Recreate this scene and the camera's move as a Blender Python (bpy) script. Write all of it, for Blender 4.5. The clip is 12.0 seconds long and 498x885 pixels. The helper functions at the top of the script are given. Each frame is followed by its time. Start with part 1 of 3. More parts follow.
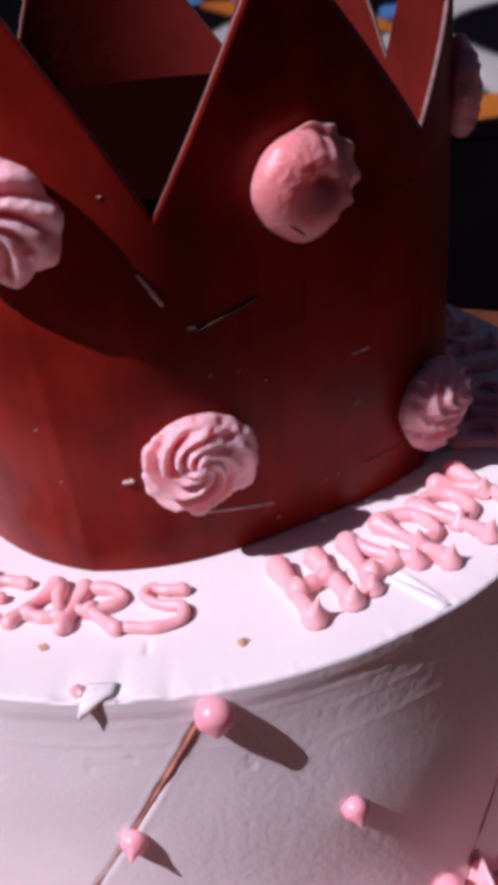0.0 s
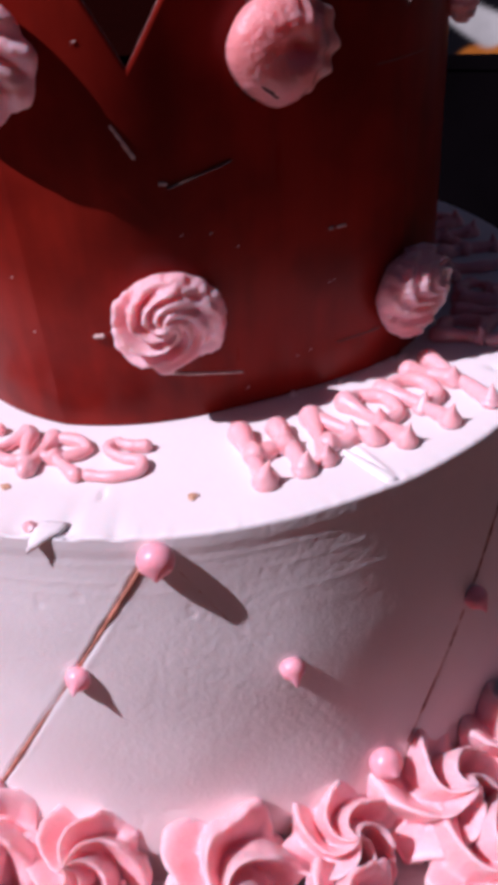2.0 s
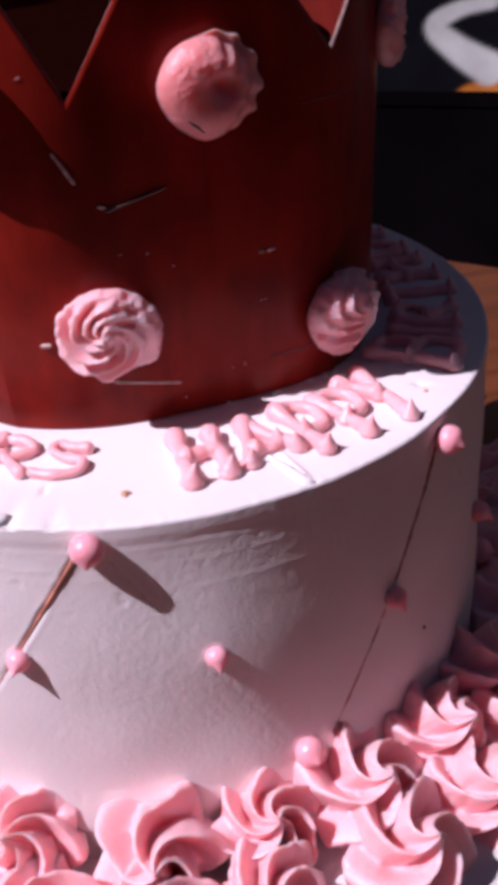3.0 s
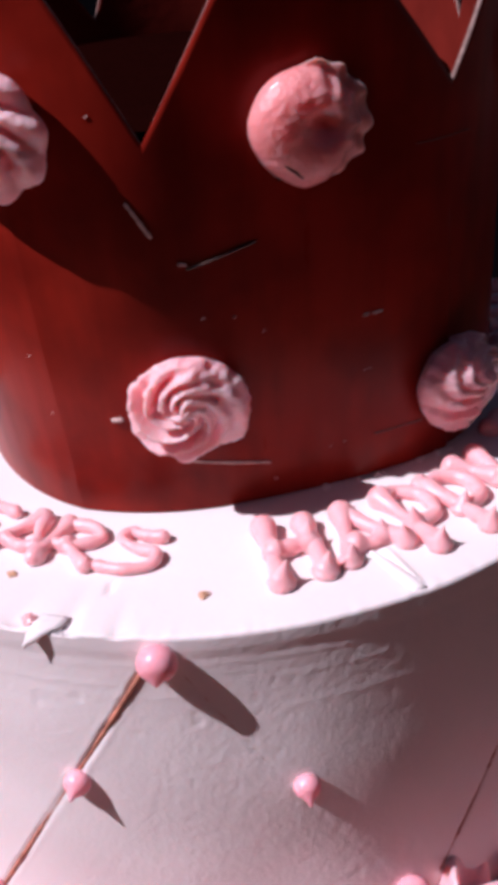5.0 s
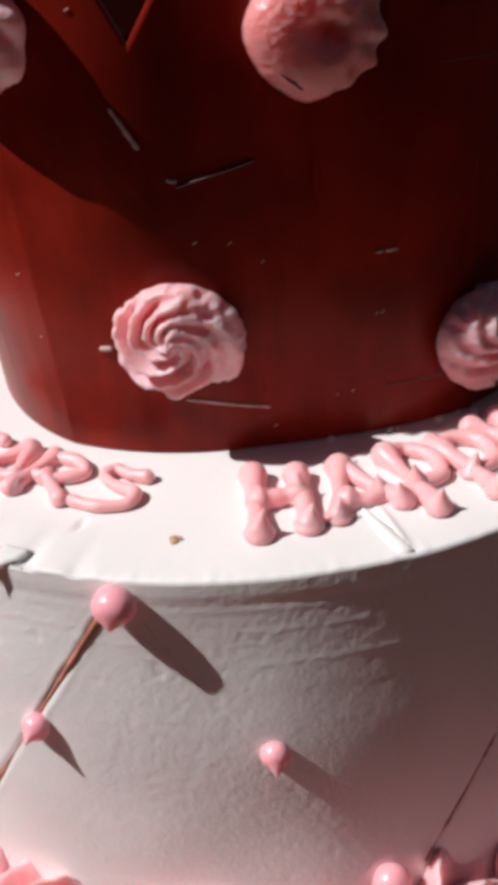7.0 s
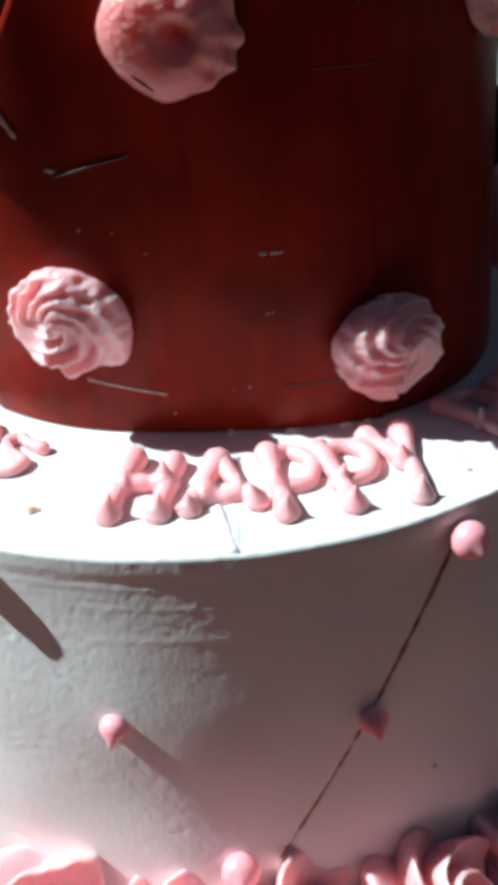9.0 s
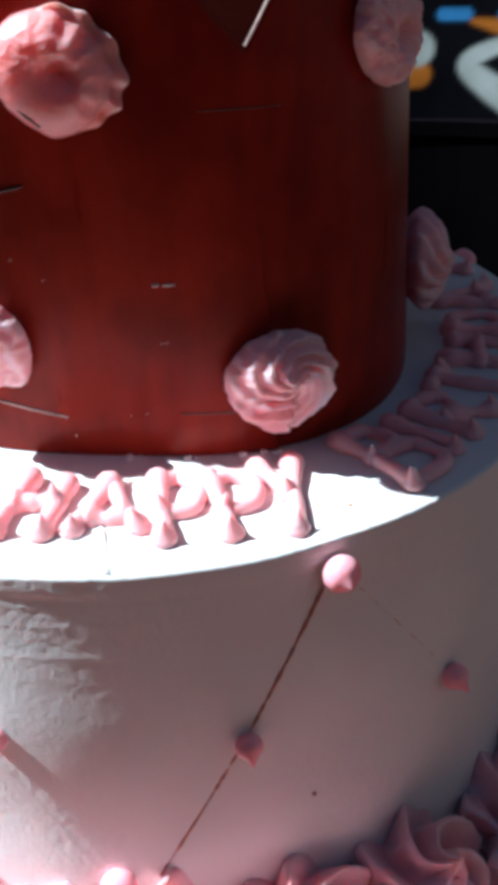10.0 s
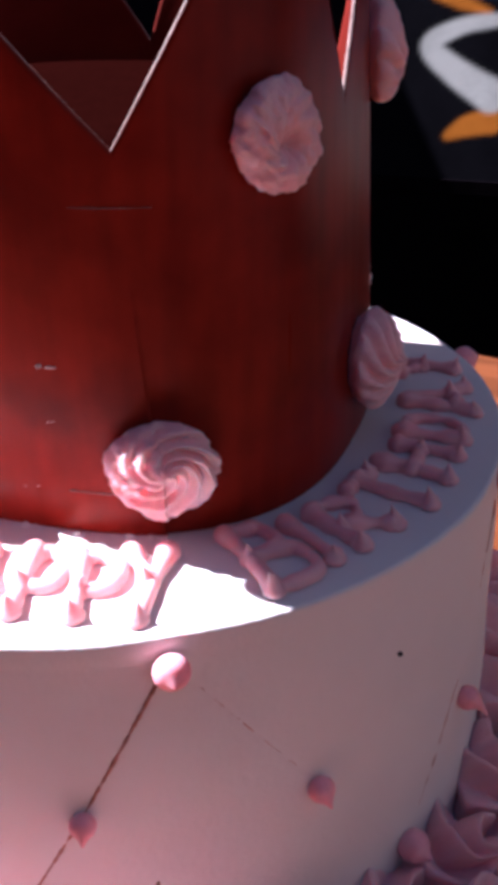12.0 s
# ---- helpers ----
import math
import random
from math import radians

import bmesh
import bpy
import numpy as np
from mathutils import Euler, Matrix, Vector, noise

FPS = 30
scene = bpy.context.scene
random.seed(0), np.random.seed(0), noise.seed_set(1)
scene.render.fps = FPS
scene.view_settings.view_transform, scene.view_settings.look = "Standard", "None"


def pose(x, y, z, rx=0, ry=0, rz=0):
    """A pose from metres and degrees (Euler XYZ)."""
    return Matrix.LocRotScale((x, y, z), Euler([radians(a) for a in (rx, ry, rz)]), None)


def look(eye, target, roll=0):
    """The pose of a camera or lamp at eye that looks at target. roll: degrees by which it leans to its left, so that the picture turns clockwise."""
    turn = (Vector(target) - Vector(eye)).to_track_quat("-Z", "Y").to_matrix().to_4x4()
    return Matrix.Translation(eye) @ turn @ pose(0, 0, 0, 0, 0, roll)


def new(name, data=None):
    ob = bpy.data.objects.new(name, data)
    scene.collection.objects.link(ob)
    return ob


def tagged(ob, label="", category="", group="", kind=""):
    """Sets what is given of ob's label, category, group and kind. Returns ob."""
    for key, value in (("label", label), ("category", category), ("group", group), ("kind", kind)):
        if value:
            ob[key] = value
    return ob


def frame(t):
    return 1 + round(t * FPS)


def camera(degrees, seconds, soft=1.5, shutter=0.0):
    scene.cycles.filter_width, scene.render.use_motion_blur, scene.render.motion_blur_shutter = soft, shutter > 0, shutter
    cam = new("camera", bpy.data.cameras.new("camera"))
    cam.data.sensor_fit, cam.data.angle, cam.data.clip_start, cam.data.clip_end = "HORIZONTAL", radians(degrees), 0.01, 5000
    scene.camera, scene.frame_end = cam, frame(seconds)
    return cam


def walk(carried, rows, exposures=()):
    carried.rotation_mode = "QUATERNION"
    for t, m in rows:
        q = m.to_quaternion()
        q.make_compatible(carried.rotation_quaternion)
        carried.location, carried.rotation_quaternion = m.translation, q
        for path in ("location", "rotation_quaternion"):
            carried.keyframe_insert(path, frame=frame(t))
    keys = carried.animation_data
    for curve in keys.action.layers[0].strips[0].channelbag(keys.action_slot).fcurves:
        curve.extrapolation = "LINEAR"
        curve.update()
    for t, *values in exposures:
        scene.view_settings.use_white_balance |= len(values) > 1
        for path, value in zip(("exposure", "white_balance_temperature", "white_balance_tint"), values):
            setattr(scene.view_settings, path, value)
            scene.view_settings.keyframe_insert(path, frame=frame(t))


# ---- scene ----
# ---- camera ----
cam = camera(24.3, 12.0, soft=6.5)
PATH = [
    (0, -0.07734, -0.31527, 0.17813, 59.855, 5.909, -21.347),
    (0.5, -0.07543, -0.32710, 0.18402, 59.856, 4.759, -20.463),
    (1, -0.07723, -0.32781, 0.17067, 57.636, 3.898, -21.324),
    (1.5, -0.07470, -0.32816, 0.17114, 57.521, 4.360, -20.805),
    (2, -0.05961, -0.33814, 0.16536, 57.019, 3.482, -16.165),
    (2.5, -0.04292, -0.34731, 0.17083, 58.257, 3.467, -13.998),
    (3, -0.04384, -0.36837, 0.17203, 58.545, 2.804, -14.859),
    (3.5, -0.04818, -0.33801, 0.16444, 58.364, 4.213, -13.124),
    (3.7, -0.04079, -0.33197, 0.16315, 59.335, 4.026, -11.845),
    (5.3, -0.03218, -0.31957, 0.15807, 60.659, 4.631, -10.199),
    (5.5, -0.02760, -0.30985, 0.14718, 60.227, 5.276, -9.696),
    (6, -0.03095, -0.30341, 0.14203, 60.118, 4.374, -8.516),
    (6.5, -0.02491, -0.30332, 0.13730, 59.187, 4.241, -5.026),
    (7, -0.00534, -0.31484, 0.14167, 59.968, 3.372, -3.241),
    (7.2, 0.00081, -0.31245, 0.13569, 60.005, 3.515, -1.624),
    (8.8, 0.06966, -0.30860, 0.14427, 59.249, 4.239, 9.001),
    (9, 0.07955, -0.31201, 0.14404, 59.276, 3.722, 10.643),
    (9.5, 0.10602, -0.31565, 0.14586, 59.769, 2.148, 14.519),
    (10, 0.11298, -0.31017, 0.14790, 60.354, 2.038, 13.248),
    (10.5, 0.11960, -0.30939, 0.14966, 61.718, 2.265, 15.156),
    (11, 0.14542, -0.30099, 0.16307, 62.042, 1.846, 18.060),
    (11.5, 0.15846, -0.29515, 0.16239, 61.910, 1.389, 21.095),
    (12, 0.18624, -0.27912, 0.15910, 62.421, 0.786, 25.407),
]
EXPOSURES = [(0.0, -0.08, 5550, 37), (1.5, -0.04, 5550, 38), (3.5, 0.16, 5600, 38), (5.5, 0.14, 5700, 27), (7.0, 0.03, 5750, 8), (9.0, 0.62, 4950, -11), (9.5, 0.89, 4650, -19),
             (10.0, 1.25, 4830, -5), (11.0, 1.70, 5300, 25), (12.0, 2.06, 5350, 26)]
walk(cam, [(t, pose(x, y, z, rx, ry, rz)) for t, x, y, z, rx, ry, rz in PATH], EXPOSURES)

# ---- light ----
SUN_AZ, SUN_EL = -169.5, 49.5
sky_world = bpy.data.worlds.new("sky")
sky_world.use_nodes = True
scene.world = sky_world
wn = sky_world.node_tree.nodes
sky = wn.new("ShaderNodeTexSky")
sky.sky_type, sky.sun_disc = "NISHITA", False
sky.sun_elevation, sky.sun_rotation = radians(SUN_EL), radians(90 - SUN_AZ)
wn["Background"].inputs["Strength"].default_value = 0.015
sky_world.node_tree.links.new(sky.outputs[0], wn["Background"].inputs["Color"])

sun_data = bpy.data.lights.new("sun", "SUN")
sun_data.energy, sun_data.angle, sun_data.color = 5.0, radians(0.6), (1.0, 0.90, 0.79)
sun_ob = new("sun", sun_data)
SUN_FROM = Vector((math.cos(radians(SUN_EL)) * math.cos(radians(SUN_AZ)),
                   math.cos(radians(SUN_EL)) * math.sin(radians(SUN_AZ)), math.sin(radians(SUN_EL))))
sun_ob.matrix_world = look(SUN_FROM * 3.0, (0, 0, 0))


# ---- materials ----
def material(name, colour, rough=0.5, spec=0.5, sss=0.0, sss_scale=0.003, coat=0.0, coat_rough=0.1,
             vary=0.12, scale=60.0, fine=400.0, bump=0.0006, bump_scale=None, tint=None, metal=0.0):
    m = bpy.data.materials.new(name)
    m.use_nodes = True
    n, l = m.node_tree.nodes, m.node_tree.links
    b = n["Principled BSDF"]
    co = n.new("ShaderNodeTexCoord")
    big, small = n.new("ShaderNodeTexNoise"), n.new("ShaderNodeTexNoise")
    big.inputs["Scale"].default_value, big.inputs["Detail"].default_value = scale, 4
    small.inputs["Scale"].default_value, small.inputs["Detail"].default_value = bump_scale or fine, 5
    l.new(co.outputs["Object"], big.inputs["Vector"])
    l.new(co.outputs["Object"], small.inputs["Vector"])
    ramp = n.new("ShaderNodeMix")
    ramp.data_type = "RGBA"
    low = tint or tuple(c * (1 - vary * 2) for c in colour)
    ramp.inputs[6].default_value, ramp.inputs[7].default_value = (*low, 1), (*[min(1, c * (1 + vary * 0.5)) for c in colour], 1)
    sharp = n.new("ShaderNodeMapRange")
    sharp.inputs[1].default_value, sharp.inputs[2].default_value = 0.3, 0.6
    l.new(big.outputs["Fac"], sharp.inputs[0])
    l.new(sharp.outputs[0], ramp.inputs[0])
    l.new(ramp.outputs[2], b.inputs["Base Color"])
    rr = n.new("ShaderNodeMapRange")
    rr.inputs[3].default_value, rr.inputs[4].default_value = max(0.02, rough - 0.1), min(1, rough + 0.1)
    l.new(small.outputs["Fac"], rr.inputs[0])
    l.new(rr.outputs[0], b.inputs["Roughness"])
    b.inputs["Specular IOR Level"].default_value = spec
    b.inputs["Metallic"].default_value = metal
    if sss:
        b.inputs["Subsurface Weight"].default_value = sss
        b.inputs["Subsurface Radius"].default_value = (1.0, 0.45, 0.35)
        b.inputs["Subsurface Scale"].default_value = sss_scale
    if coat:
        b.inputs["Coat Weight"].default_value, b.inputs["Coat Roughness"].default_value = coat, coat_rough
    if bump:
        bp = n.new("ShaderNodeBump")
        bp.inputs["Strength"].default_value, bp.inputs["Distance"].default_value = 1.0, bump
        l.new(small.outputs["Fac"], bp.inputs["Height"])
        l.new(bp.outputs[0], b.inputs["Normal"])
    return m


WHITE = material("white_buttercream", (0.80, 0.76, 0.75), 0.55, 0.3, sss=0.15, sss_scale=0.002, vary=0.02, scale=30, bump=0.00012, bump_scale=800)
WHITE_TOP = material("smooth_white_buttercream", (0.80, 0.76, 0.75), 0.55, 0.3, sss=0.15, sss_scale=0.002, vary=0.02, scale=30, bump=0.00005, bump_scale=700)
PINK = material("pink_buttercream", (0.96, 0.53, 0.56), 0.30, 0.5, sss=0.7, sss_scale=0.006, vary=0.05, scale=80, bump=0.00034, bump_scale=1200)
PINK_LETTER = material("pink_piping", (0.95, 0.46, 0.48), 0.36, 0.5, sss=0.6, sss_scale=0.004, vary=0.05, scale=150, bump=0.00010, bump_scale=800)
PEARL = material("pink_kiss", (0.94, 0.42, 0.48), 0.30, 0.5, sss=0.5, sss_scale=0.004, vary=0.04, scale=200, bump=0.00006, bump_scale=700)
CRUMB = material("brown_crumb", (0.62, 0.36, 0.22), 0.8, vary=0.2, scale=900, bump=0.0004, bump_scale=1500)
SCORE = material("scored_sponge", (0.50, 0.20, 0.13), 0.8, vary=0.25, scale=300, bump=0.0003, bump_scale=1500)
# near-black: the dark of the collar's inside is put into this colour
DARK_CAKE = material("near_black_sponge", (0.008, 0.0012, 0.0009), 1.0, 0.0, vary=0.05, scale=200, bump=0.0003, bump_scale=500)
EDGE = material("cut_edge", (0.24, 0.15, 0.13), 0.6, vary=0.2, scale=300, bump=0.0004, bump_scale=1500)
STICK = material("dark_chocolate_shaving", (0.07, 0.035, 0.028), 0.25, 0.6, vary=0.3, scale=900, bump=0.0004, bump_scale=1800)
SLIVER = material("pale_sliver", (0.66, 0.50, 0.45), 0.5, vary=0.2, scale=500, bump=0.0003, bump_scale=1500)
WAX = material("waxy_pink_icing", (0.89, 0.34, 0.34), 0.15, 0.7, sss=0.75, sss_scale=0.008, vary=0.05, scale=60, bump=0.00040, bump_scale=1000)
BOARD = material("cake_board", (0.78, 0.74, 0.74), 0.4, vary=0.04, scale=30, bump=0.0002)
FLOOR = material("dark_floor", (0.004, 0.003, 0.004), 0.95, 0.0, vary=0.2, scale=6, bump=0.0005)
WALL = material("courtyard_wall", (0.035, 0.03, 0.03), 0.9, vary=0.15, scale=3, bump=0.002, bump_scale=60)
# lighter than the other walls, so the east side throws back some fill light
FILL_WALL = material("fill_wall_plaster", (0.07, 0.062, 0.06), 0.9, vary=0.08, scale=3, bump=0.002, bump_scale=60)
GREEN = material("green_leaf", (0.22, 0.26, 0.04), 0.5, vary=0.15, scale=60, bump=0.0004)


def wood_material():
    m = material("orange_wood", (0.17, 0.050, 0.015), 0.4, 0.4, vary=0.2, scale=10, bump=0.0003, bump_scale=200)
    n, l = m.node_tree.nodes, m.node_tree.links
    co = next(k for k in n if k.type == "TEX_COORD")
    mp = n.new("ShaderNodeMapping")
    mp.inputs["Scale"].default_value = (2, 26, 10)
    l.new(co.outputs["Object"], mp.inputs["Vector"])
    for k in n:
        if k.type == "TEX_NOISE":
            l.new(mp.outputs[0], k.inputs["Vector"])
            k.inputs["Scale"].default_value = 5
    return m


def collar_material():
    m = material("red_chocolate", (0.23, 0.0150, 0.0065), 0.32, 0.12, tint=(0.125, 0.0070, 0.0035), vary=0.2, scale=34,
                 bump=0.00004, bump_scale=160)
    n, l = m.node_tree.nodes, m.node_tree.links
    b, out = n["Principled BSDF"], n["Material Output"]
    glow = n.new("ShaderNodeBsdfTranslucent")
    glow.inputs["Color"].default_value = (0.75, 0.11, 0.06, 1)
    mix = n.new("ShaderNodeMixShader")
    mix.inputs[0].default_value = 0.015
    l.new(b.outputs[0], mix.inputs[1])
    l.new(glow.outputs[0], mix.inputs[2])
    l.new(mix.outputs[0], out.inputs["Surface"])
    # faint upright streaks in the glaze
    co = next(k for k in n if k.type == "TEX_COORD")
    mp = n.new("ShaderNodeMapping")
    mp.inputs["Scale"].default_value = (1, 1, 0.08)
    l.new(co.outputs["Object"], mp.inputs["Vector"])
    small = [k for k in n if k.type == "TEX_NOISE"][1]
    l.new(mp.outputs[0], small.inputs["Vector"])
    mp2 = n.new("ShaderNodeMapping")
    mp2.inputs["Scale"].default_value = (1, 1, 0.05)
    l.new(co.outputs["Object"], mp2.inputs["Vector"])
    streak = n.new("ShaderNodeTexNoise")
    streak.inputs["Scale"].default_value, streak.inputs["Detail"].default_value = 170, 6
    l.new(mp2.outputs[0], streak.inputs["Vector"])
    gain = n.new("ShaderNodeMapRange")
    gain.inputs[1].default_value, gain.inputs[2].default_value, gain.inputs[3].default_value, gain.inputs[4].default_value = 0.3, 0.7, 0.85, 1.12
    l.new(streak.outputs["Fac"], gain.inputs[0])
    old = b.inputs["Base Color"].links[0].from_socket
    mul = n.new("ShaderNodeVectorMath")
    mul.operation = "MULTIPLY"
    l.new(old, mul.inputs[0])
    l.new(gain.outputs[0], mul.inputs[1])
    l.new(mul.outputs[0], b.inputs["Base Color"])
    return m


WOOD, COLLAR = wood_material(), collar_material()
# matt back of the sheet, its colour lowered for the shade inside the collar
INNER = material("shaded_chocolate_back", (0.15, 0.015, 0.009), 0.6, 0.1, vary=0.15, scale=40, bump=0.0001, bump_scale=200)


# ---- building helpers ----
def mesh(name, verts, faces, mats, smooth=True, face_mats=None):
    me = bpy.data.meshes.new(name)
    me.from_pydata([tuple(v) for v in verts], [], faces)
    for m in mats if isinstance(mats, (list, tuple)) else [mats]:
        me.materials.append(m)
    if face_mats is not None:
        me.polygons.foreach_set("material_index", face_mats)
    if smooth:
        me.polygons.foreach_set("use_smooth", [True] * len(me.polygons))
    me.update()
    return me


def piece(name, verts, faces, mats, parent=None, label="", smooth=True, face_mats=None):
    ob = new(name, mesh(name, verts, faces, mats, smooth, face_mats))
    if parent:
        ob.parent = parent
    if label:
        ob["label"] = label
    return ob


def cyl(r, deg, z):
    return Vector((r * math.cos(radians(deg)), r * math.sin(radians(deg)), z))


def grid_faces(rows, cols, close=True, base=0, flip=False):
    out = []
    for j in range(rows - 1):
        for i in range(cols if close else cols - 1):
            a, b = base + j * cols + i, base + j * cols + (i + 1) % cols
            q = (a, b, b + cols, a + cols)
            out.append(q[::-1] if flip else q)
    return out


def smoothstep(a, b, x):
    t = min(1, max(0, (x - a) / (b - a)))
    return t * t * (3 - 2 * t)


def tube_data(points, radius, sides=12, wobble=0.0, seed=0, blunt=True, swell=(1.0, 1.0, 1.0)):
    """A piped rope of cream along points, with round ends."""
    pts = [Vector(p) for p in points]
    # Catmull-Rom through the points
    fine = []
    for k in range(len(pts) - 1):
        p0, p1, p2, p3 = pts[max(0, k - 1)], pts[k], pts[k + 1], pts[min(len(pts) - 1, k + 2)]
        for s in range(7):
            t = s / 7
            fine.append(0.5 * ((2 * p1) + (p2 - p0) * t + (2 * p0 - 5 * p1 + 4 * p2 - p3) * t * t + (3 * p1 - p0 - 3 * p2 + p3) * t ** 3))
    fine.append(pts[-1])
    n = len(fine)
    rings, prev = [], None
    d0, d1 = (fine[1] - fine[0]).normalized(), (fine[-1] - fine[-2]).normalized()
    line = []
    if blunt:
        for a in (90, 65, 40, 20):
            line.append((fine[0] - d0 * radius * swell[0] * math.sin(radians(a)), swell[0] * max(0.02, math.cos(radians(a)))))
    for k, p in enumerate(fine):
        u = k / max(1, n - 1)
        w = (swell[0] + (swell[1] - swell[0]) * smoothstep(0, 0.4, u)) if u < 0.5 else (swell[1] + (swell[2] - swell[1]) * smoothstep(0.55, 1, u))
        w *= 1 + wobble * noise.noise(Vector((k * 0.35, seed * 7.3, 0.5)))
        line.append((p, w))
    if blunt:
        for a in (20, 40, 65, 90):
            line.append((fine[-1] + d1 * radius * swell[2] * math.sin(radians(a)), swell[2] * max(0.02, math.cos(radians(a)))))
    verts = []
    for k, (p, w) in enumerate(line):
        a, b = line[max(0, k - 1)][0], line[min(len(line) - 1, k + 1)][0]
        d = (b - a).normalized()
        side = d.cross(Vector((0, 0, 1)))
        side = side.normalized() if side.length > 1e-4 else Vector((1, 0, 0))
        up = side.cross(d)
        for i in range(sides):
            g = 2 * math.pi * i / sides
            verts.append(p + (side * math.cos(g) + up * math.sin(g)) * radius * w)
    return verts, grid_faces(len(line), sides)


def kiss_data(radius, tip, squash=0.9, sides=20, rings=28, bend=0.0):
    """A round drop of cream with a pulled tip along +z, base at z = 0; the tip droops towards -y by bend."""
    verts = []
    for j in range(rings + 1):
        t = j / rings
        a = math.pi * t
        k = smoothstep(0.74, 1.0, t) ** 1.4
        z = radius * squash * (1 - math.cos(a)) + tip * k
        r = radius * math.sin(a) ** 0.9 if 0 < t < 1 else 0.0
        r = max(r * (1 - 0.40 * smoothstep(0.74, 0.95, t)), 0.0003 * radius)
        for i in range(sides):
            g = 2 * math.pi * i / sides
            verts.append(Vector((r * math.cos(g), r * math.sin(g) - bend * k * k, z)))
    return verts, grid_faces(rings + 1, sides)


def peak_data(radius, height, lean, sides=14, rings=12):
    """A pulled peak of cream: round at the foot, drawn out to a leaning point."""
    verts = []
    for j in range(rings + 1):
        t = j / rings
        r = radius * (0.90 + 0.10 * math.sin(math.pi * t / 0.36) if t < 0.18 else 0.05 + 0.95 * max(0.0, 1 - (t - 0.18) / 0.82) ** 1.3)
        for i in range(sides):
            g = 2 * math.pi * i / sides
            verts.append(Vector((r * math.cos(g) + lean[0] * height * t * t, r * math.sin(g) + lean[1] * height * t * t, height * t)))
    verts.append(Vector((lean[0] * height, lean[1] * height, height * 1.02)))
    top = rings * sides
    return verts, grid_faces(rings + 1, sides) + [(top + i, top + (i + 1) % sides, len(verts) - 1) for i in range(sides)]


def rosette_data(radius, height, ridges=9, twist=5.0, depth=0.2, sharp=1.3, hole=0.0, lump=0.05, rag=0.03, wander=0.9, seed=1, flat=0.55, rows=44, cols=180, point=0.12, reach=0.5, wide=0.34, shift=(0.0, 0.0), worn=(0.0, 0.0)):
    """A piped star-tip swirl lying on the plane z = 0, facing +z; its ridges wind inwards."""
    verts = []
    for j in range(rows + 1):
        t = j / rows
        # from the back rim, round the side, to the middle of the face
        if t < 0.22:
            u = t / 0.22
            rho, h = 0.80 + 0.20 * math.sin(u * math.pi / 2), 0.35 * u
        else:
            u = (t - 0.22) / 0.78
            rho = max(0.0, 1 - u) ** 0.85
            h = 0.35 + (1 - 0.35) * (1 - rho ** 2.2) ** flat
        for i in range(cols):
            g = 2 * math.pi * i / cols
            q = Vector((math.cos(g) * rho, math.sin(g) * rho, seed * 3.1))
            stray = wander * noise.noise(q * 1.9)
            swirl = g * ridges - twist * (1 - rho ** 0.8) * 3.77 + stray
            cut = depth * (0.5 - 0.5 * math.cos(swirl)) ** sharp * (0.2 + 0.8 * min(1.0, rho * 2.0))
            cut *= 1 - worn[1] * smoothstep(0.1, 0.8, math.cos(g - radians(worn[0])))
            nn = noise.noise(Vector((q.x * 1.7, q.y * 1.7, seed * 3.1 + h)))
            nf = noise.noise(q * 7.0) + 0.3 * noise.noise(q * 19.0)
            rr = radius * (rho * (1 - cut * 0.5 * reach) + (0.07 * nn + rag * nf) * rho)
            hh = height * (h * (1 - cut * 0.75)) + radius * (lump * nn + rag * nf * 0.8)
            if hole:
                hh -= height * hole * math.exp(-(rho / wide) ** 2)
            hh += height * point * math.exp(-(rho / 0.14) ** 2)
            verts.append(Vector((rr * math.cos(g) + shift[0] * (1 - rho), rr * math.sin(g) + shift[1] * (1 - rho), hh if t > 0 else -0.003)))
    return verts, grid_faces(rows + 1, cols)


def blob_data(radius, height, skirt=-25.0, seed=1, rows=44, cols=160):
    """A softened drop of cream: a smooth dome with a hollow, its swirl ridges left on one side."""
    verts = []
    for j in range(rows + 1):
        t = j / rows
        rho = 0.86 + 0.14 * math.sin(t / 0.16 * math.pi / 2) if t < 0.16 else (1 - (t - 0.16) / 0.84) ** 0.85
        for i in range(cols):
            g = 2 * math.pi * i / cols
            x, y = math.cos(g) * rho, math.sin(g) * rho
            side = smoothstep(-0.1, 0.75, math.cos(g - radians(skirt)))
            q = Vector((x, y, seed * 3.1))
            nn, nf = noise.noise(q * 1.6), noise.noise(q * 8.0)
            teeth = (0.5 + 0.5 * math.cos(13.0 * g + 0.8 + 1.5 * nn - 2.0 * (1 - rho))) ** 1.2
            wide = 1 + smoothstep(0.70, 1.0, rho) * side * (0.10 + 0.08 * teeth) + 0.05 * nn + 0.012 * nf + 0.12 * rho * math.exp(-((math.degrees(g) - 262) / 17) ** 2)
            h = (0.30 * t / 0.16 if t < 0.16 else 0.30 + 0.70 * (1 - (min(1, rho / (1 - 0.16 * side)) if rho < 1 else 1) ** 2.6) ** 0.55)
            h -= 0.42 * math.exp(-(((x - 0.16) ** 2 + (y - 0.02) ** 2) / 0.07)) + 0.075 * side * (1 - teeth) * smoothstep(0.40, 0.75, rho) * min(1.0, t / 0.16)
            h += 0.12 * nn * (1 - rho) + 0.018 * nf + 0.016 * noise.noise(q * 19.0) * smoothstep(0.35, -0.35, x - y * 0.6)
            verts.append(Vector((radius * wide * x, radius * wide * y, height * h if t > 0 else -0.003)))
    return verts, grid_faces(rows + 1, cols)


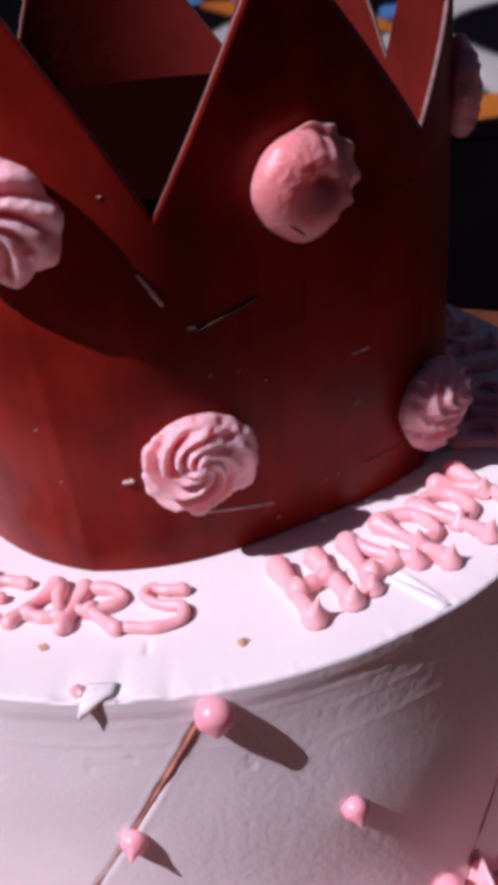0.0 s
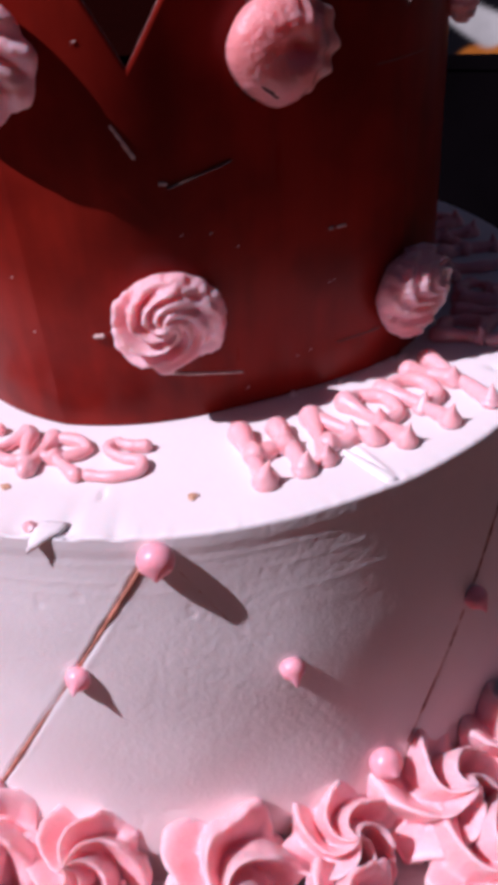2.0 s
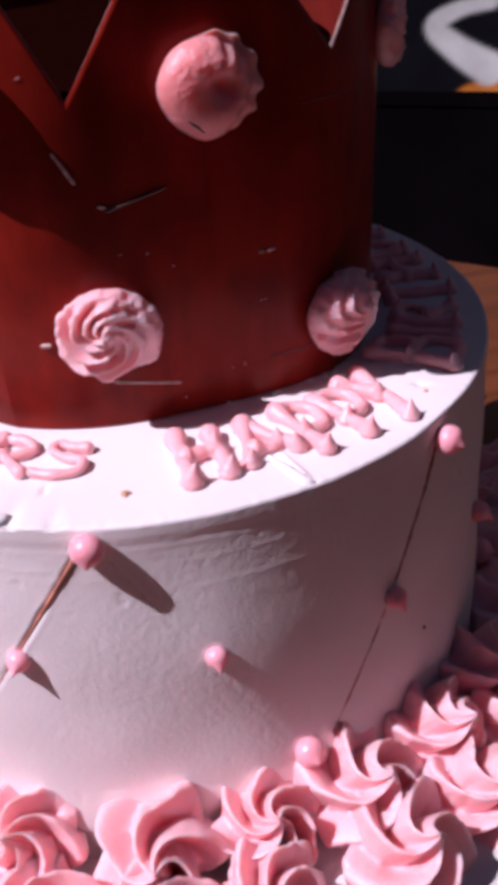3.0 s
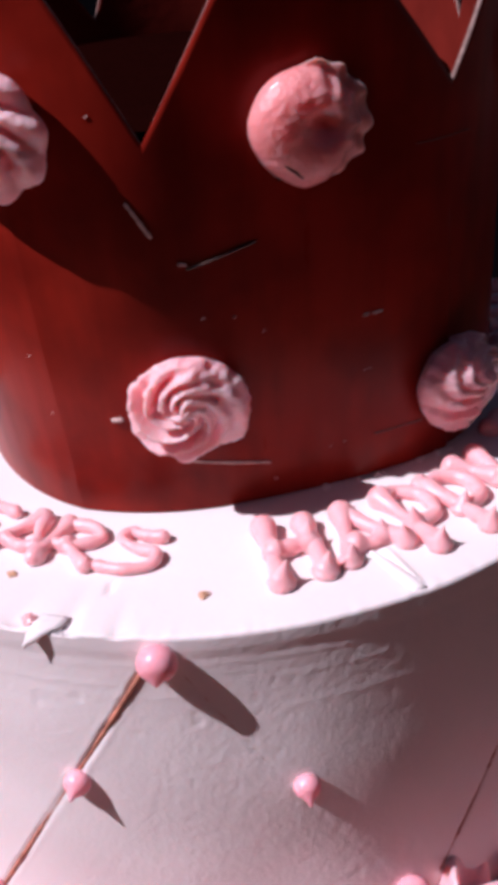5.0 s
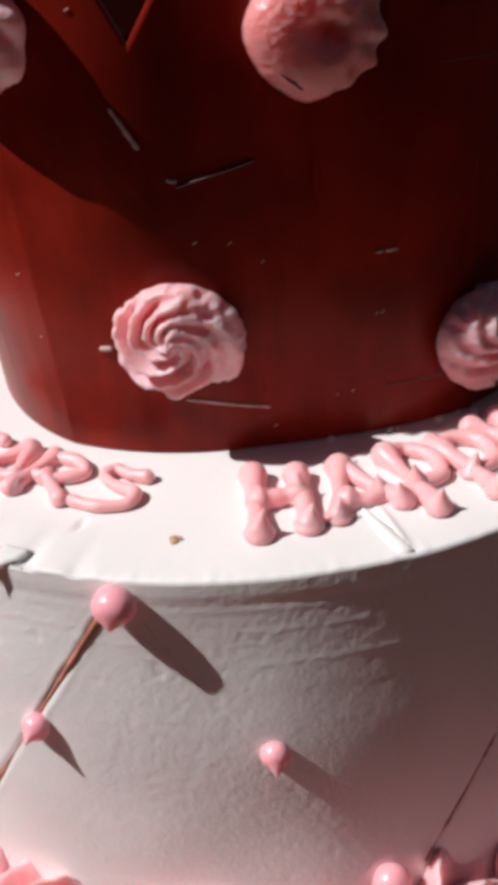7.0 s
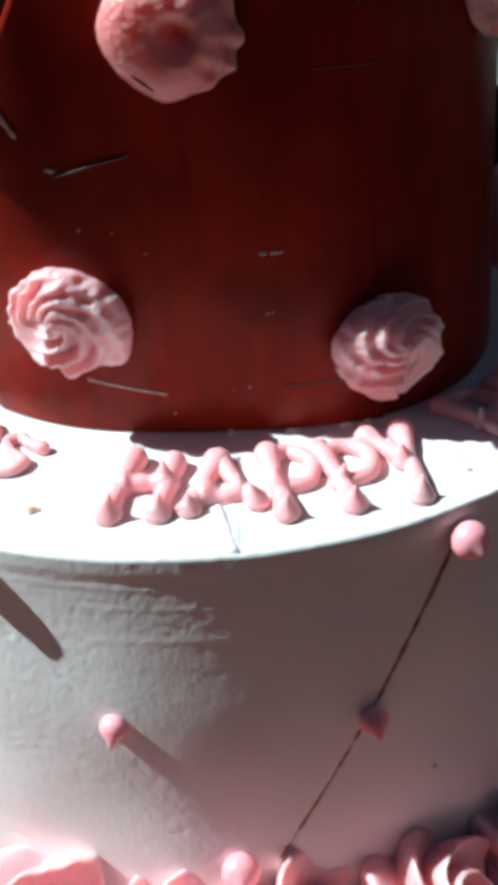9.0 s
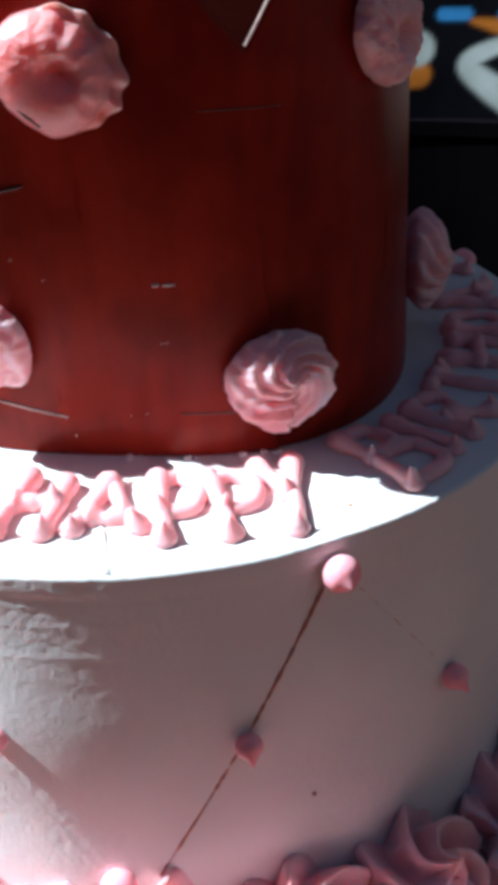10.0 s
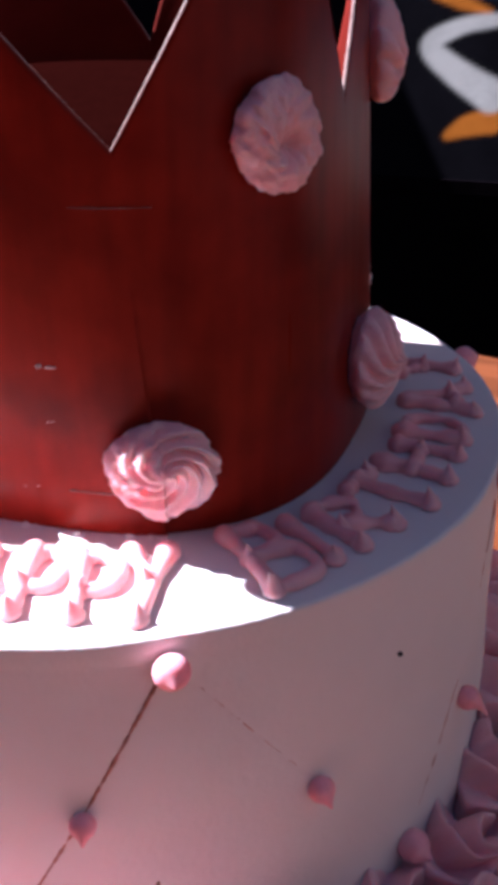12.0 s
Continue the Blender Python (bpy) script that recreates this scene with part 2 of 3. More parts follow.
def facing(place, normal, spin=0.0):
    """A pose at place with its +z along normal."""
    q = Vector(normal).to_track_quat("Z", "Y")
    return Matrix.Translation(place) @ q.to_matrix().to_4x4() @ Matrix.Rotation(radians(spin), 4, "Z")


# ---- setting ----
TABLE_Z, FLOOR_Z, BOARD_Z = -0.136, -0.88, -0.128


def box_data(x0, x1, y0, y1, z0, z1):
    v = [(x, y, z) for z in (z0, z1) for y in (y0, y1) for x in (x0, x1)]
    return v, [(0, 2, 3, 1), (4, 5, 7, 6), (0, 1, 5, 4), (2, 6, 7, 3), (0, 4, 6, 2), (1, 3, 7, 5)]


tagged(piece("floor", *box_data(-3, 3, -3, 3, FLOOR_Z - 0.1, FLOOR_Z), FLOOR, smooth=False), "near-black matt floor round the table", "floor", kind="structure")
# none of these walls is seen; the east one is added as a reflector
for nm, box in (("wall_north", (-3.0, 3.0, 2.8, 3.0)), ("wall_south", (-3.0, 3.0, -3.0, -2.8)), ("wall_east", (2.8, 3.0, -2.8, 2.8)), ("wall_west", (-3.0, -2.8, -2.8, 2.8))):
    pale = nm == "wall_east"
    tagged(piece(nm, *box_data(*box, FLOOR_Z, 4.5 if nm == "wall_north" else 2.2), FILL_WALL if pale else WALL, smooth=False),
           "unseen east wall, made paler to bounce fill light" if pale else "unseen dark wall closing the place", "wall", kind="structure")


def lathe_data(profile, cols=128):
    verts = [cyl(r, 360 * i / cols, z) for r, z in profile for i in range(cols)]
    return verts, grid_faces(len(profile), cols)


def round_table():
    t = tagged(new("round_table"), "round orange-brown wooden table under the cake", "table")
    t.location = (0, 0, FLOOR_Z)
    h = TABLE_Z - FLOOR_Z
    piece("tabletop", *lathe_data([(0.0002, h - 0.028), (0.395, h - 0.028), (0.405, h - 0.02), (0.405, h - 0.006), (0.399, h), (0.0002, h)]), WOOD, t)
    piece("pedestal", *lathe_data([(0.04, 0.03), (0.035, 0.1), (0.045, 0.3), (0.03, 0.5), (0.06, h - 0.028)], 32), WOOD, t)
    piece("foot", *lathe_data([(0.0002, 0.0), (0.24, 0.0), (0.24, 0.02), (0.06, 0.04), (0.0002, 0.04)], 48), WOOD, t)


round_table()
tagged(piece("cake_board", *lathe_data([(0.0002, TABLE_Z), (0.186, TABLE_Z), (0.188, TABLE_Z + 0.002), (0.188, BOARD_Z - 0.002), (0.186, BOARD_Z), (0.0002, BOARD_Z)]), BOARD), "round white cake board on the wooden table", "cake board")

# ---- lower tier ----
R1, RIM = 0.125, 0.0012
ZIG = [(-183, -0.098), (-156, -0.006), (-131, -0.098), (-104.2, -0.003), (-78, -0.097), (-73.8, -0.097), (-62.6, -0.053), (-51.6, -0.007), (-18.5, -0.102), (9, -0.006), (36, -0.1),
       (62, -0.006), (88, -0.1), (112, -0.006), (137, -0.1), (157, -0.006), (177, -0.098)]


def zig_distance(deg, z):
    """Distance to the nearest incised line, and how deep that line is cut."""
    best, cut = 9.0, 0.0
    for k in range(len(ZIG) - 1):
        (a0, z0), (a1, z1) = ZIG[k], ZIG[k + 1]
        if not (a0 - 4 <= deg <= a1 + 4):
            continue
        ux, uz = radians(a1 - a0) * R1, z1 - z0
        px, pz = radians(deg - a0) * R1, z - z0
        s = min(1, max(0, (px * ux + pz * uz) / (ux * ux + uz * uz)))
        d = math.hypot(px - s * ux, pz - s * uz)
        if d < best:
            best, cut = d, (1.0 if a0 == -131 else 0.45 if z1 > z0 else 0.14)
    return best, cut


def wall_offset(deg, z):
    g = radians(deg)
    p = Vector((math.cos(g), math.sin(g), z / R1))
    d, cut = zig_distance(deg, z)
    d += 0.0003 * noise.noise(p * 30)
    cut *= 0.75 + 0.5 * noise.noise(p * 9.0)
    o = cut * (-0.0006 * math.exp(-(d / 0.00080) ** 2) + 0.00010 * math.exp(-((d - 0.0017) / 0.0007) ** 2))
    o += 0.0009 * noise.noise(p * 4.0)
    rough = 0.45 + 0.55 * smoothstep(-0.15, 0.40, noise.noise(p * 3.1 + Vector((3, 1, 7))))
    o += rough * (0.00006 * noise.noise(p * 46.0) + 0.00006 * noise.noise(p * 105.0 + Vector((1, 8, 3))))
    pit = noise.noise(p * 24.0 + Vector((9, 4, 2)))
    o -= 0.00014 * smoothstep(0.48, 0.78, pit)
    o -= 0.0003 * smoothstep(-0.0035, -0.0075, z) * (1 - smoothstep(-0.012, -0.045, z))
    # spatula lines just under the rim
    for zl, k in ((-0.0085, 1.0), (-0.0175, 2.0), (-0.0225, 3.0), (-0.0140, 4.0)):
        e = (z - zl - 0.0008 * noise.noise(Vector((g * 1.5, k, 0.0)))) / 0.0007
        if abs(e) < 3:
            o += 0.00007 * smoothstep(-0.2, 0.25, noise.noise(Vector((g * 2.5, k * 3.7, 5.0)))) * math.exp(-e * e)
    return o


def rim_chip(deg):
    return 0.0018 * math.exp(-((deg + 114.2) / 1.2) ** 2) + 0.0010 * math.exp(-((deg + 120) / 1.6) ** 2) + 0.0007 * math.exp(-((deg + 108.5) / 1.0) ** 2)


def lower_tier():
    tier = tagged(new("lower_cake_tier"), "round white buttercream cake tier with incised zigzag lines", "cake")
    tier.location = (0, 0, BOARD_Z)
    lift = -BOARD_Z
    cols = 1500
    side, rim = [], []
    for j in range(191):
        z = BOARD_Z + (0 - RIM - BOARD_Z) * j / 190
        for i in range(cols):
            deg = -180 + 360 * i / cols
            side.append(cyl(R1 + wall_offset(deg, z), deg, z + lift))
    icing = piece("side_icing", side, grid_faces(191, cols), WHITE, tier, "white buttercream side with spatula marks")
    # sponge that shows in the deeper cuts
    for k in range(len(ZIG) - 1):
        (a0, z0), (a1, z1) = ZIG[k], ZIG[k + 1]
        pts = []
        if z1 <= z0:
            # these lines were only scratched: a hair of sponge in the upper half
            if a0 not in (-104.2, -51.6):
                continue
            for q in range(15):
                t = 0.08 + 0.36 * q / 14
                d, z = a0 + (a1 - a0) * t + 0.10 * noise.noise(Vector((q * 0.9, k, 1.3))), z0 + (z1 - z0) * t
                pts.append(cyl(R1 + wall_offset(d, z) - 0.00013 + 0.00012 * noise.noise(Vector((q * 1.1, k, 6.1))), d, z + lift))
            piece("incised_line", *tube_data(pts, 0.00014, sides=6, wobble=0.7, seed=k), SCORE, icing, "faint scratched line")
            continue
        for q in range(13):
            t = 0.05 + 0.87 * q / 12
            d, z = a0 + (a1 - a0) * t, z0 + (z1 - z0) * t
            pts.append(cyl(R1 - 0.0005 + 0.0004 * noise.noise(Vector((q * 1.7, k, 3.3))), d, z + lift))
        piece("incised_line", *tube_data(pts, 0.00066 if a0 == -131 else 0.00036, sides=6, wobble=0.2 if a0 == -131 else 1.0, seed=k), SCORE, icing, "brown sponge showing in a cut line")
    for k in range(0, 7):
        a = radians(15 * k)
        for i in range(cols):
            deg = -180 + 360 * i / cols
            w, chip = wall_offset(deg, -RIM), rim_chip(deg)
            nz = 0.00025 * noise.noise(Vector((deg * 0.9, 2.0, 0.0)))
            rim.append(cyl(R1 - RIM + (RIM - chip * 0.5 * (k > 0)) * math.cos(a) + w * (1 - k / 6), deg, lift - RIM + RIM * math.sin(a) + (nz - chip) * (k / 6)))
    for j in range(1, 31):
        t = j / 30
        r = (R1 - RIM) * (1 - t) + 0.06 * t
        for i in range(cols):
            deg = -180 + 360 * i / cols
            p = cyl(r, deg, 0)
            o = 0.00022 * noise.noise(p * 40) + 0.00004 * noise.noise(p * 300) - rim_chip(deg) * math.exp(-t * 12)
            # swept knife mark that runs out to the rim
            d = radians(deg + 76.2) * r
            if r > 0.105:
                o += 0.0006 * math.exp(-((d - 0.0018) / 0.0010) ** 2) - 0.0011 * math.exp(-((d + 0.0003) / 0.0008) ** 2)
            # poked hole and small pit
            for hd, hr, hw in ((-44.8, 0.1113, 0.0016), (-111.4, 0.1068, 0.0010)):
                q = cyl(hr, hd, 0) - p
                o -= 0.0012 * math.exp(-(q.length / hw) ** 2)
            rim.append(Vector((p.x, p.y, lift + o)))
    piece("top_icing", rim, grid_faces(37, cols), WHITE_TOP, tier, "smooth white buttercream ledge with a soft rim")
    return tier


lower_tier()


# ---- upper tier: glazed collar ----
CX, CY, LX, LY = 0.0063, 0.0034, -0.0467, -0.0800
NOTCHES = [(-155.0, 0.100), (-104.0, 0.0985), (-51.5, 0.1010), (1.5, 0.102), (53.0, 0.1), (104.0, 0.1), (153.0, 0.1)]


def collar_radius(deg, z):
    turn = 9.0 * smoothstep(0.03, 0.09, z) * math.exp(-((deg + 116.0) / 22.0) ** 2)
    r = 0.0784 + 0.0359 * z + 0.0035 * math.cos(radians(4 * (deg + 128.0 - turn)))
    # fold of the sheet
    d = (deg + 126.5 + 180) % 360 - 180
    r += 0.0009 * math.exp(-abs(d) / 6.0) - 0.0003 * math.exp(-(d / 14.0) ** 2)
    # lapped end of the sheet
    d = (deg + 51.6 + 180) % 360 - 180
    if d < 0:
        r += 0.0011 * math.exp(d / 7.0) * (1 - smoothstep(0.05, 0.075, z))
    return r


def collar_point(deg, z, out=0.0):
    r = collar_radius(deg, z) + out
    return Vector((CX + LX * z + r * math.cos(radians(deg)), CY + LY * z + r * math.sin(radians(deg)), z))


def collar_normal(deg, z):
    a = collar_point(deg + 0.5, z) - collar_point(deg - 0.5, z)
    b = collar_point(deg, z + 0.001) - collar_point(deg, z - 0.001)
    return a.cross(b).normalized()


def collar_top(deg):
    best = 9.0
    for c, z in NOTCHES:
        d = (deg - c + 180) % 360 - 180
        if abs(d) > 45:
            continue
        if d > 0:
            up = 0.00222 * d
        elif c == -51.5:
            up = 0.00185 * -d
        else:
            up = 0.0034 * -d - 0.00002 * d * d
        best = min(best, z + up)
    return best


NICKS = [(-98.9, 0.0559), (-93.6, 0.0550), (-88.7, 0.0499), (-68.9, 0.0333), (-74.7, 0.0131), (-89.3, 0.0061), (-130.0, 0.0462), (-128.0, 0.0304),
         (-110.8, 0.1055), (-69.9, 0.0331), (-77.7, 0.0126)]


def upper_tier():
    tier = tagged(new("upper_cake_tier"), "upper cake tier in a pointed dark red chocolate collar", "cake")
    cols, rows, thick = 1440, 46, 0.0011
    verts, mats = [], []
    for side in (0, 1):
        for j in range(rows):
            for i in range(cols):
                deg = -180 + 360 * i / cols
                z = 0.0004 + (collar_top(deg) - 0.0004) * j / (rows - 1)
                w = 0.0004 * noise.noise(Vector((math.cos(radians(deg)) * 3, math.sin(radians(deg)) * 3, z * 14)))
                verts.append(collar_point(deg, z, w - side * thick))
    n = rows * cols
    faces = grid_faces(rows, cols) + grid_faces(rows, cols, base=n, flip=True)
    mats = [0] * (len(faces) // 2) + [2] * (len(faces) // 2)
    top = (rows - 1) * cols
    for i in range(cols):
        k = (i + 1) % cols
        faces.append((top + i, top + k, n + top + k, n + top + i))
        mats.append(1)
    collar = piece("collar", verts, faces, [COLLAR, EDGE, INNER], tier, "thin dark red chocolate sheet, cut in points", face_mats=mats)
    # cake inside the collar, coloured with the shade of the hollow
    core = []
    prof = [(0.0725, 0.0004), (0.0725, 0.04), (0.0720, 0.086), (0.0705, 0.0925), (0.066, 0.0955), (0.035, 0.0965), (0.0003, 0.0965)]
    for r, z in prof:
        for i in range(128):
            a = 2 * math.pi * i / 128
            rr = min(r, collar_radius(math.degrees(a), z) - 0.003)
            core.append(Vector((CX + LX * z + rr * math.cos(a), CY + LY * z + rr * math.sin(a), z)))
    piece("sponge", core, grid_faces(len(prof), 128), DARK_CAKE, tier, "sponge inside the collar, near-black for the shade in there")
    # pale slivers and nicks in the glaze
    for d0, z0, d1, z1, w, wob in ((-100.2, 0.0690, -88.6, 0.0730, 0.00030, 0.3), (-86.2, 0.0915, -83.4, 0.0872, 0.0009, 0.6), (-104, 0.0158, -90.2, 0.0118, 0.00034, 0.1), (-68.3, 0.0131, -58.0, 0.0128, 0.00020, 0.3),
                                   (-59.2, 0.0886, -46.8, 0.0881, 0.00009, 0.3), (-69.6, 0.0487, -69.1, 0.0488, 0.0005, 0.4), (-68.0, 0.0486, -66.4, 0.0487, 0.00035, 0.4),
                                   (-116.8, 0.0296, -115.4, 0.0298, 0.0006, 0.5), (-107.6, 0.0860, -106.2, 0.0820, 0.00042, 0.5), (-106.1, 0.0815, -104.9, 0.0780, 0.0005, 0.5),
                                   (-101.4, 0.0705, -100.4, 0.0702, 0.0004, 0.5)):
        pts = [collar_point(d0 + (d1 - d0) * s / 4, z0 + (z1 - z0) * s / 4, 0.0002) for s in range(5)]
        v, f = tube_data(pts, w, sides=6, wobble=wob, seed=d0)
        if w in (0.00030, 0.0009):
            piece("shaving", v, f, STICK, collar, "dark chocolate shaving stuck to the glaze")
        else:
            piece("sliver", v, f, EDGE if w in (0.00009, 0.00020) else SLIVER, collar, "thin sliver stuck to the glaze")
    # tiny bright nicks in the glaze
    for d, z in NICKS:
        pts = [collar_point(d + 0.25 * q, z + 0.0002 * q, 0.0001) for q in (-1, 0, 1)]
        piece("nick", *tube_data(pts, 0.00013, sides=6, wobble=0.6, seed=d), SLIVER, collar)
    return tier


upper_tier()


# ---- rosettes on the collar ----
def rosette(deg, z, radius, height, label, spin=0, cream=PINK, **kw):
    """A swirl pressed on to the collar, so that its back follows the curve."""
    verts, faces = blob_data(radius, height, **kw) if "skirt" in kw else rosette_data(radius, height, **kw)
    place = collar_point(deg, z)
    bent = []
    for v in verts:
        v = Matrix.Rotation(radians(spin), 3, "Z") @ v
        bent.append(collar_point(deg + math.degrees(v.x / collar_radius(deg, z)), z + v.y, max(v.z, -0.0007)) - place)
    ob = piece("rosette", bent, faces, cream)
    ob.location = place
    if "skirt" in kw:
        # dark strip in place of the knife slot's shade on the soft side
        pts = []
        for u in range(7):
            want = Vector((-0.54 + 0.27 * u / 6, -0.55 - 0.24 * u / 6)) * radius
            k = min(range(len(verts) // 6, len(verts)), key=lambda q: (verts[q].xy - want).length)
            pts.append(bent[k])
        piece("shaving", *tube_data(pts, 0.00032, sides=6, wobble=0.4, seed=3, swell=(0.5, 1.2, 0.6)), STICK, ob, "dark chocolate shaving pressed into the icing")
    return tagged(ob, label, "icing rosette", "rosettes on the collar")


SWIRL, BLOB = "pink buttercream swirl rosette stuck low on the red collar", "softened pink buttercream rosette stuck high on the red collar"
rosette(-103.3, 0.0332, 0.0147, 0.0105, SWIRL, ridges=6, twist=6.8, depth=0.56, sharp=0.9, seed=1, flat=0.6, rag=0.05, wander=1.2, lump=0.10, spin=20, reach=0.25, shift=(0.001, 0.0022), worn=(15.0, 0.75), point=0.2)
rosette(-51.0, 0.0219, 0.0139, 0.0125, SWIRL, ridges=7, twist=6.6, depth=0.42, sharp=0.9, rag=0.05, wander=1.2, seed=2, flat=0.75, point=0.2, reach=0.3, shift=(0.0, 0.0040), worn=(160.0, 0.5))
rosette(10.5, 0.0245, 0.0150, 0.0130, SWIRL, ridges=10, twist=5.0, depth=0.34, seed=3, flat=0.7)
rosette(-153.5, 0.0385, 0.0132, 0.010, SWIRL, ridges=9, twist=5.0, depth=0.36, seed=4, flat=0.6)
rosette(-79.3, 0.0985, 0.0124, 0.0105, BLOB, skirt=12.0, seed=5, cream=WAX)
rosette(-25.6, 0.1005, 0.0130, 0.0085, BLOB, ridges=10, twist=4.5, depth=0.12, hole=0.6, wide=0.26, shift=(0.0, -0.0025), rag=0.06, wander=1.8, seed=6, flat=0.45, point=0.05, lump=0.08)
rosette(-126.0, 0.1030, 0.0155, 0.0115, BLOB, ridges=9, twist=4.5, depth=0.34, seed=7, flat=0.5)
rosette(37.0, 0.1050, 0.0150, 0.0110, BLOB, ridges=9, twist=4.0, depth=0.24, seed=8, flat=0.5)
for k, d in enumerate((58.0, 106.0, 158.0)):
    rosette(d, 0.027, 0.0150, 0.011, SWIRL, ridges=9, twist=5.0, depth=0.34, seed=9 + k, flat=0.6)
for k, d in enumerate((80.0, 129.0)):
    rosette(d, 0.1, 0.0150, 0.011, BLOB, ridges=9, twist=4.0, depth=0.24, seed=13 + k, flat=0.5)


# ---- kisses on the lower tier ----
def kiss(deg, z, radius, tip, bend=0.0, droop=-15, label="small glossy pink icing kiss on the white tier"):
    ob = piece("icing_kiss", *kiss_data(radius, tip, bend=bend), PEARL)
    n = Vector((math.cos(radians(deg)) * math.cos(radians(droop)), math.sin(radians(deg)) * math.cos(radians(droop)), math.sin(radians(droop))))
    side = Vector((0, 0, 1)).cross(n).normalized()
    up = n.cross(side)
    turn = Matrix((side, up, n)).transposed().to_4x4()
    ob.matrix_world = Matrix.Translation(cyl(R1 - 0.0012, deg, z)) @ turn
    return tagged(ob, label, "icing kiss", "kisses along the zigzag lines")


for deg, z, r, tip, bend, droop in ((-104.2, -0.0030, 0.0047, 0.0008, 0.0012, -30), (-115.2, -0.0440, 0.0034, 0.0022, 0.0006, -5), (-90.0, -0.0462, 0.0034, 0.0018, 0.0012, -28),
                                    (-62.2, -0.0512, 0.0035, 0.0018, 0.0012, -28), (-51.6, -0.0070, 0.0045, 0.0011, 0.0004, -8), (-34.2, -0.0570, 0.0037, 0.0022, 0.001, -20),
                                    (-4.3, -0.0665, 0.0038, 0.0040, 0.002, -20), (-18.3, -0.1000, 0.0050, 0.002, 0, -10), (-78.0, -0.0950, 0.0049, 0.0012, 0.0006, 5),
                                    (-131.0, -0.0960, 0.0048, 0.0016, 0, 0), (-143.0, -0.05, 0.0035, 0.002, 0.001, -20), (-156, -0.006, 0.0044, 0.002, 0.001, -20),
                                    (9.0, -0.0065, 0.0044, 0.002, 0.001, -20), (22.5, -0.055, 0.0036, 0.002, 0.001, -20), (36.0, -0.098, 0.0046, 0.002, 0.001, -20), (43.5, -0.0040, 0.0046, 0.0015, 0.001, 10)):
    kiss(deg, z, r, tip, bend, droop)


# ---- piped letters on the ledge ----
LETTERS = {
    "H": [[(0.0, 1.0), (0.02, 0.5), (0.0, 0.0)], [(0.85, 0.92), (0.84, 0.5), (0.78, 0.06)], [(0.05, 0.52), (0.45, 0.55), (0.8, 0.58)]],
    "A": [[(0.42, 1.0), (0.2, 0.5), (0.0, 0.02)], [(0.42, 1.0), (0.7, 0.5), (1.0, 0.05)], [(0.2, 0.28), (0.5, 0.22), (0.78, 0.3)]],
    "P": [[(0.0, 1.0), (0.02, 0.5), (0.0, 0.0)], [(0.0, 0.95), (0.5, 1.0), (0.85, 0.75), (0.6, 0.42), (0.05, 0.42)]],
    "Y": [[(0.27, 1.0), (0.37, 0.76), (0.46, 0.52)], [(0.93, 0.96), (0.5, 0.5), (0.14, 0.0)]],
    "B": [[(0.0, 1.0), (0.0, 0.5), (0.0, 0.0)], [(0.0, 1.0), (0.6, 0.95), (0.65, 0.6), (0.05, 0.53)], [(0.05, 0.53), (0.8, 0.45), (0.75, 0.05), (0.0, 0.0)]],
    "I": [[(0.3, 1.0), (0.3, 0.5), (0.3, 0.0)]],
    "R": [[(0.05, 1.0), (0.02, 0.5), (0.0, 0.0)], [(0.05, 0.98), (0.6, 1.0), (0.9, 0.75), (0.5, 0.48), (0.1, 0.45)], [(0.35, 0.45), (0.6, 0.25), (0.9, 0.02)]],
    "T": [[(0.0, 0.98), (0.4, 1.0), (0.85, 0.98)], [(0.42, 1.0), (0.42, 0.5), (0.42, 0.0)]],
    "D": [[(0.0, 1.0), (0.0, 0.5), (0.0, 0.0)], [(0.0, 1.0), (0.7, 0.85), (0.8, 0.4), (0.5, 0.05), (0.0, 0.0)]],
    "E": [[(0.9, 1.0), (0.3, 0.98), (0.0, 0.75), (0.15, 0.52), (0.6, 0.52)], [(0.4, 0.52), (0.0, 0.4), (0.05, 0.1), (0.5, 0.0), (0.95, 0.05)]],
    "S": [[(0.95, 0.86), (0.6, 0.88), (0.3, 0.96), (0.15, 0.75), (0.5, 0.55), (0.9, 0.42), (0.85, 0.12), (0.4, 0.0), (0.0, 0.06)]],
}


def piped_letter(char, deg0, deg1, r_in, r_out, rope=0.0028, slant=0.0, tails=True, ragged=0.25):
    """A letter with its feet towards the rim, between two angles."""
    ob = tagged(new("piped_letter"), "letter %s piped in pink icing on the white ledge" % char, "icing letter", "piped lettering")
    mid = cyl((r_in + r_out) / 2, (deg0 + deg1) / 2, 0.0)
    ob.location = mid
    rnd = random.Random(char + str(deg0))
    for stroke in LETTERS[char]:
        pts = []
        for u, v in stroke:
            r = r_out + (r_in - r_out) * v
            d = deg0 + (deg1 - deg0) * (u + slant * v) + rnd.uniform(-0.25, 0.25)
            pts.append(cyl(r, d, rope * 0.52 + rnd.uniform(0, 0.0005)) - mid)
        straight = len(stroke) == 3
        v, f = tube_data(pts, rope if straight else rope * 0.86, wobble=ragged, seed=rnd.random() * 9, swell=(1.34, 0.82, 1.12) if straight else (1.05, 0.92, 0.95))
        rope_ob = piece("stroke", v, f, PINK_LETTER, ob)
        if tails:
            kv, kf = peak_data(rope * 1.38, rope * rnd.uniform(2.3, 3.0), (rnd.uniform(-0.25, 0.25), rnd.uniform(-0.25, 0.25)))
            end = pts[-1]
            kv = [p + Vector((end.x, end.y, 0.0002)) for p in kv]
            piece("tail", kv, kf, PINK_LETTER, rope_ob)
    return ob


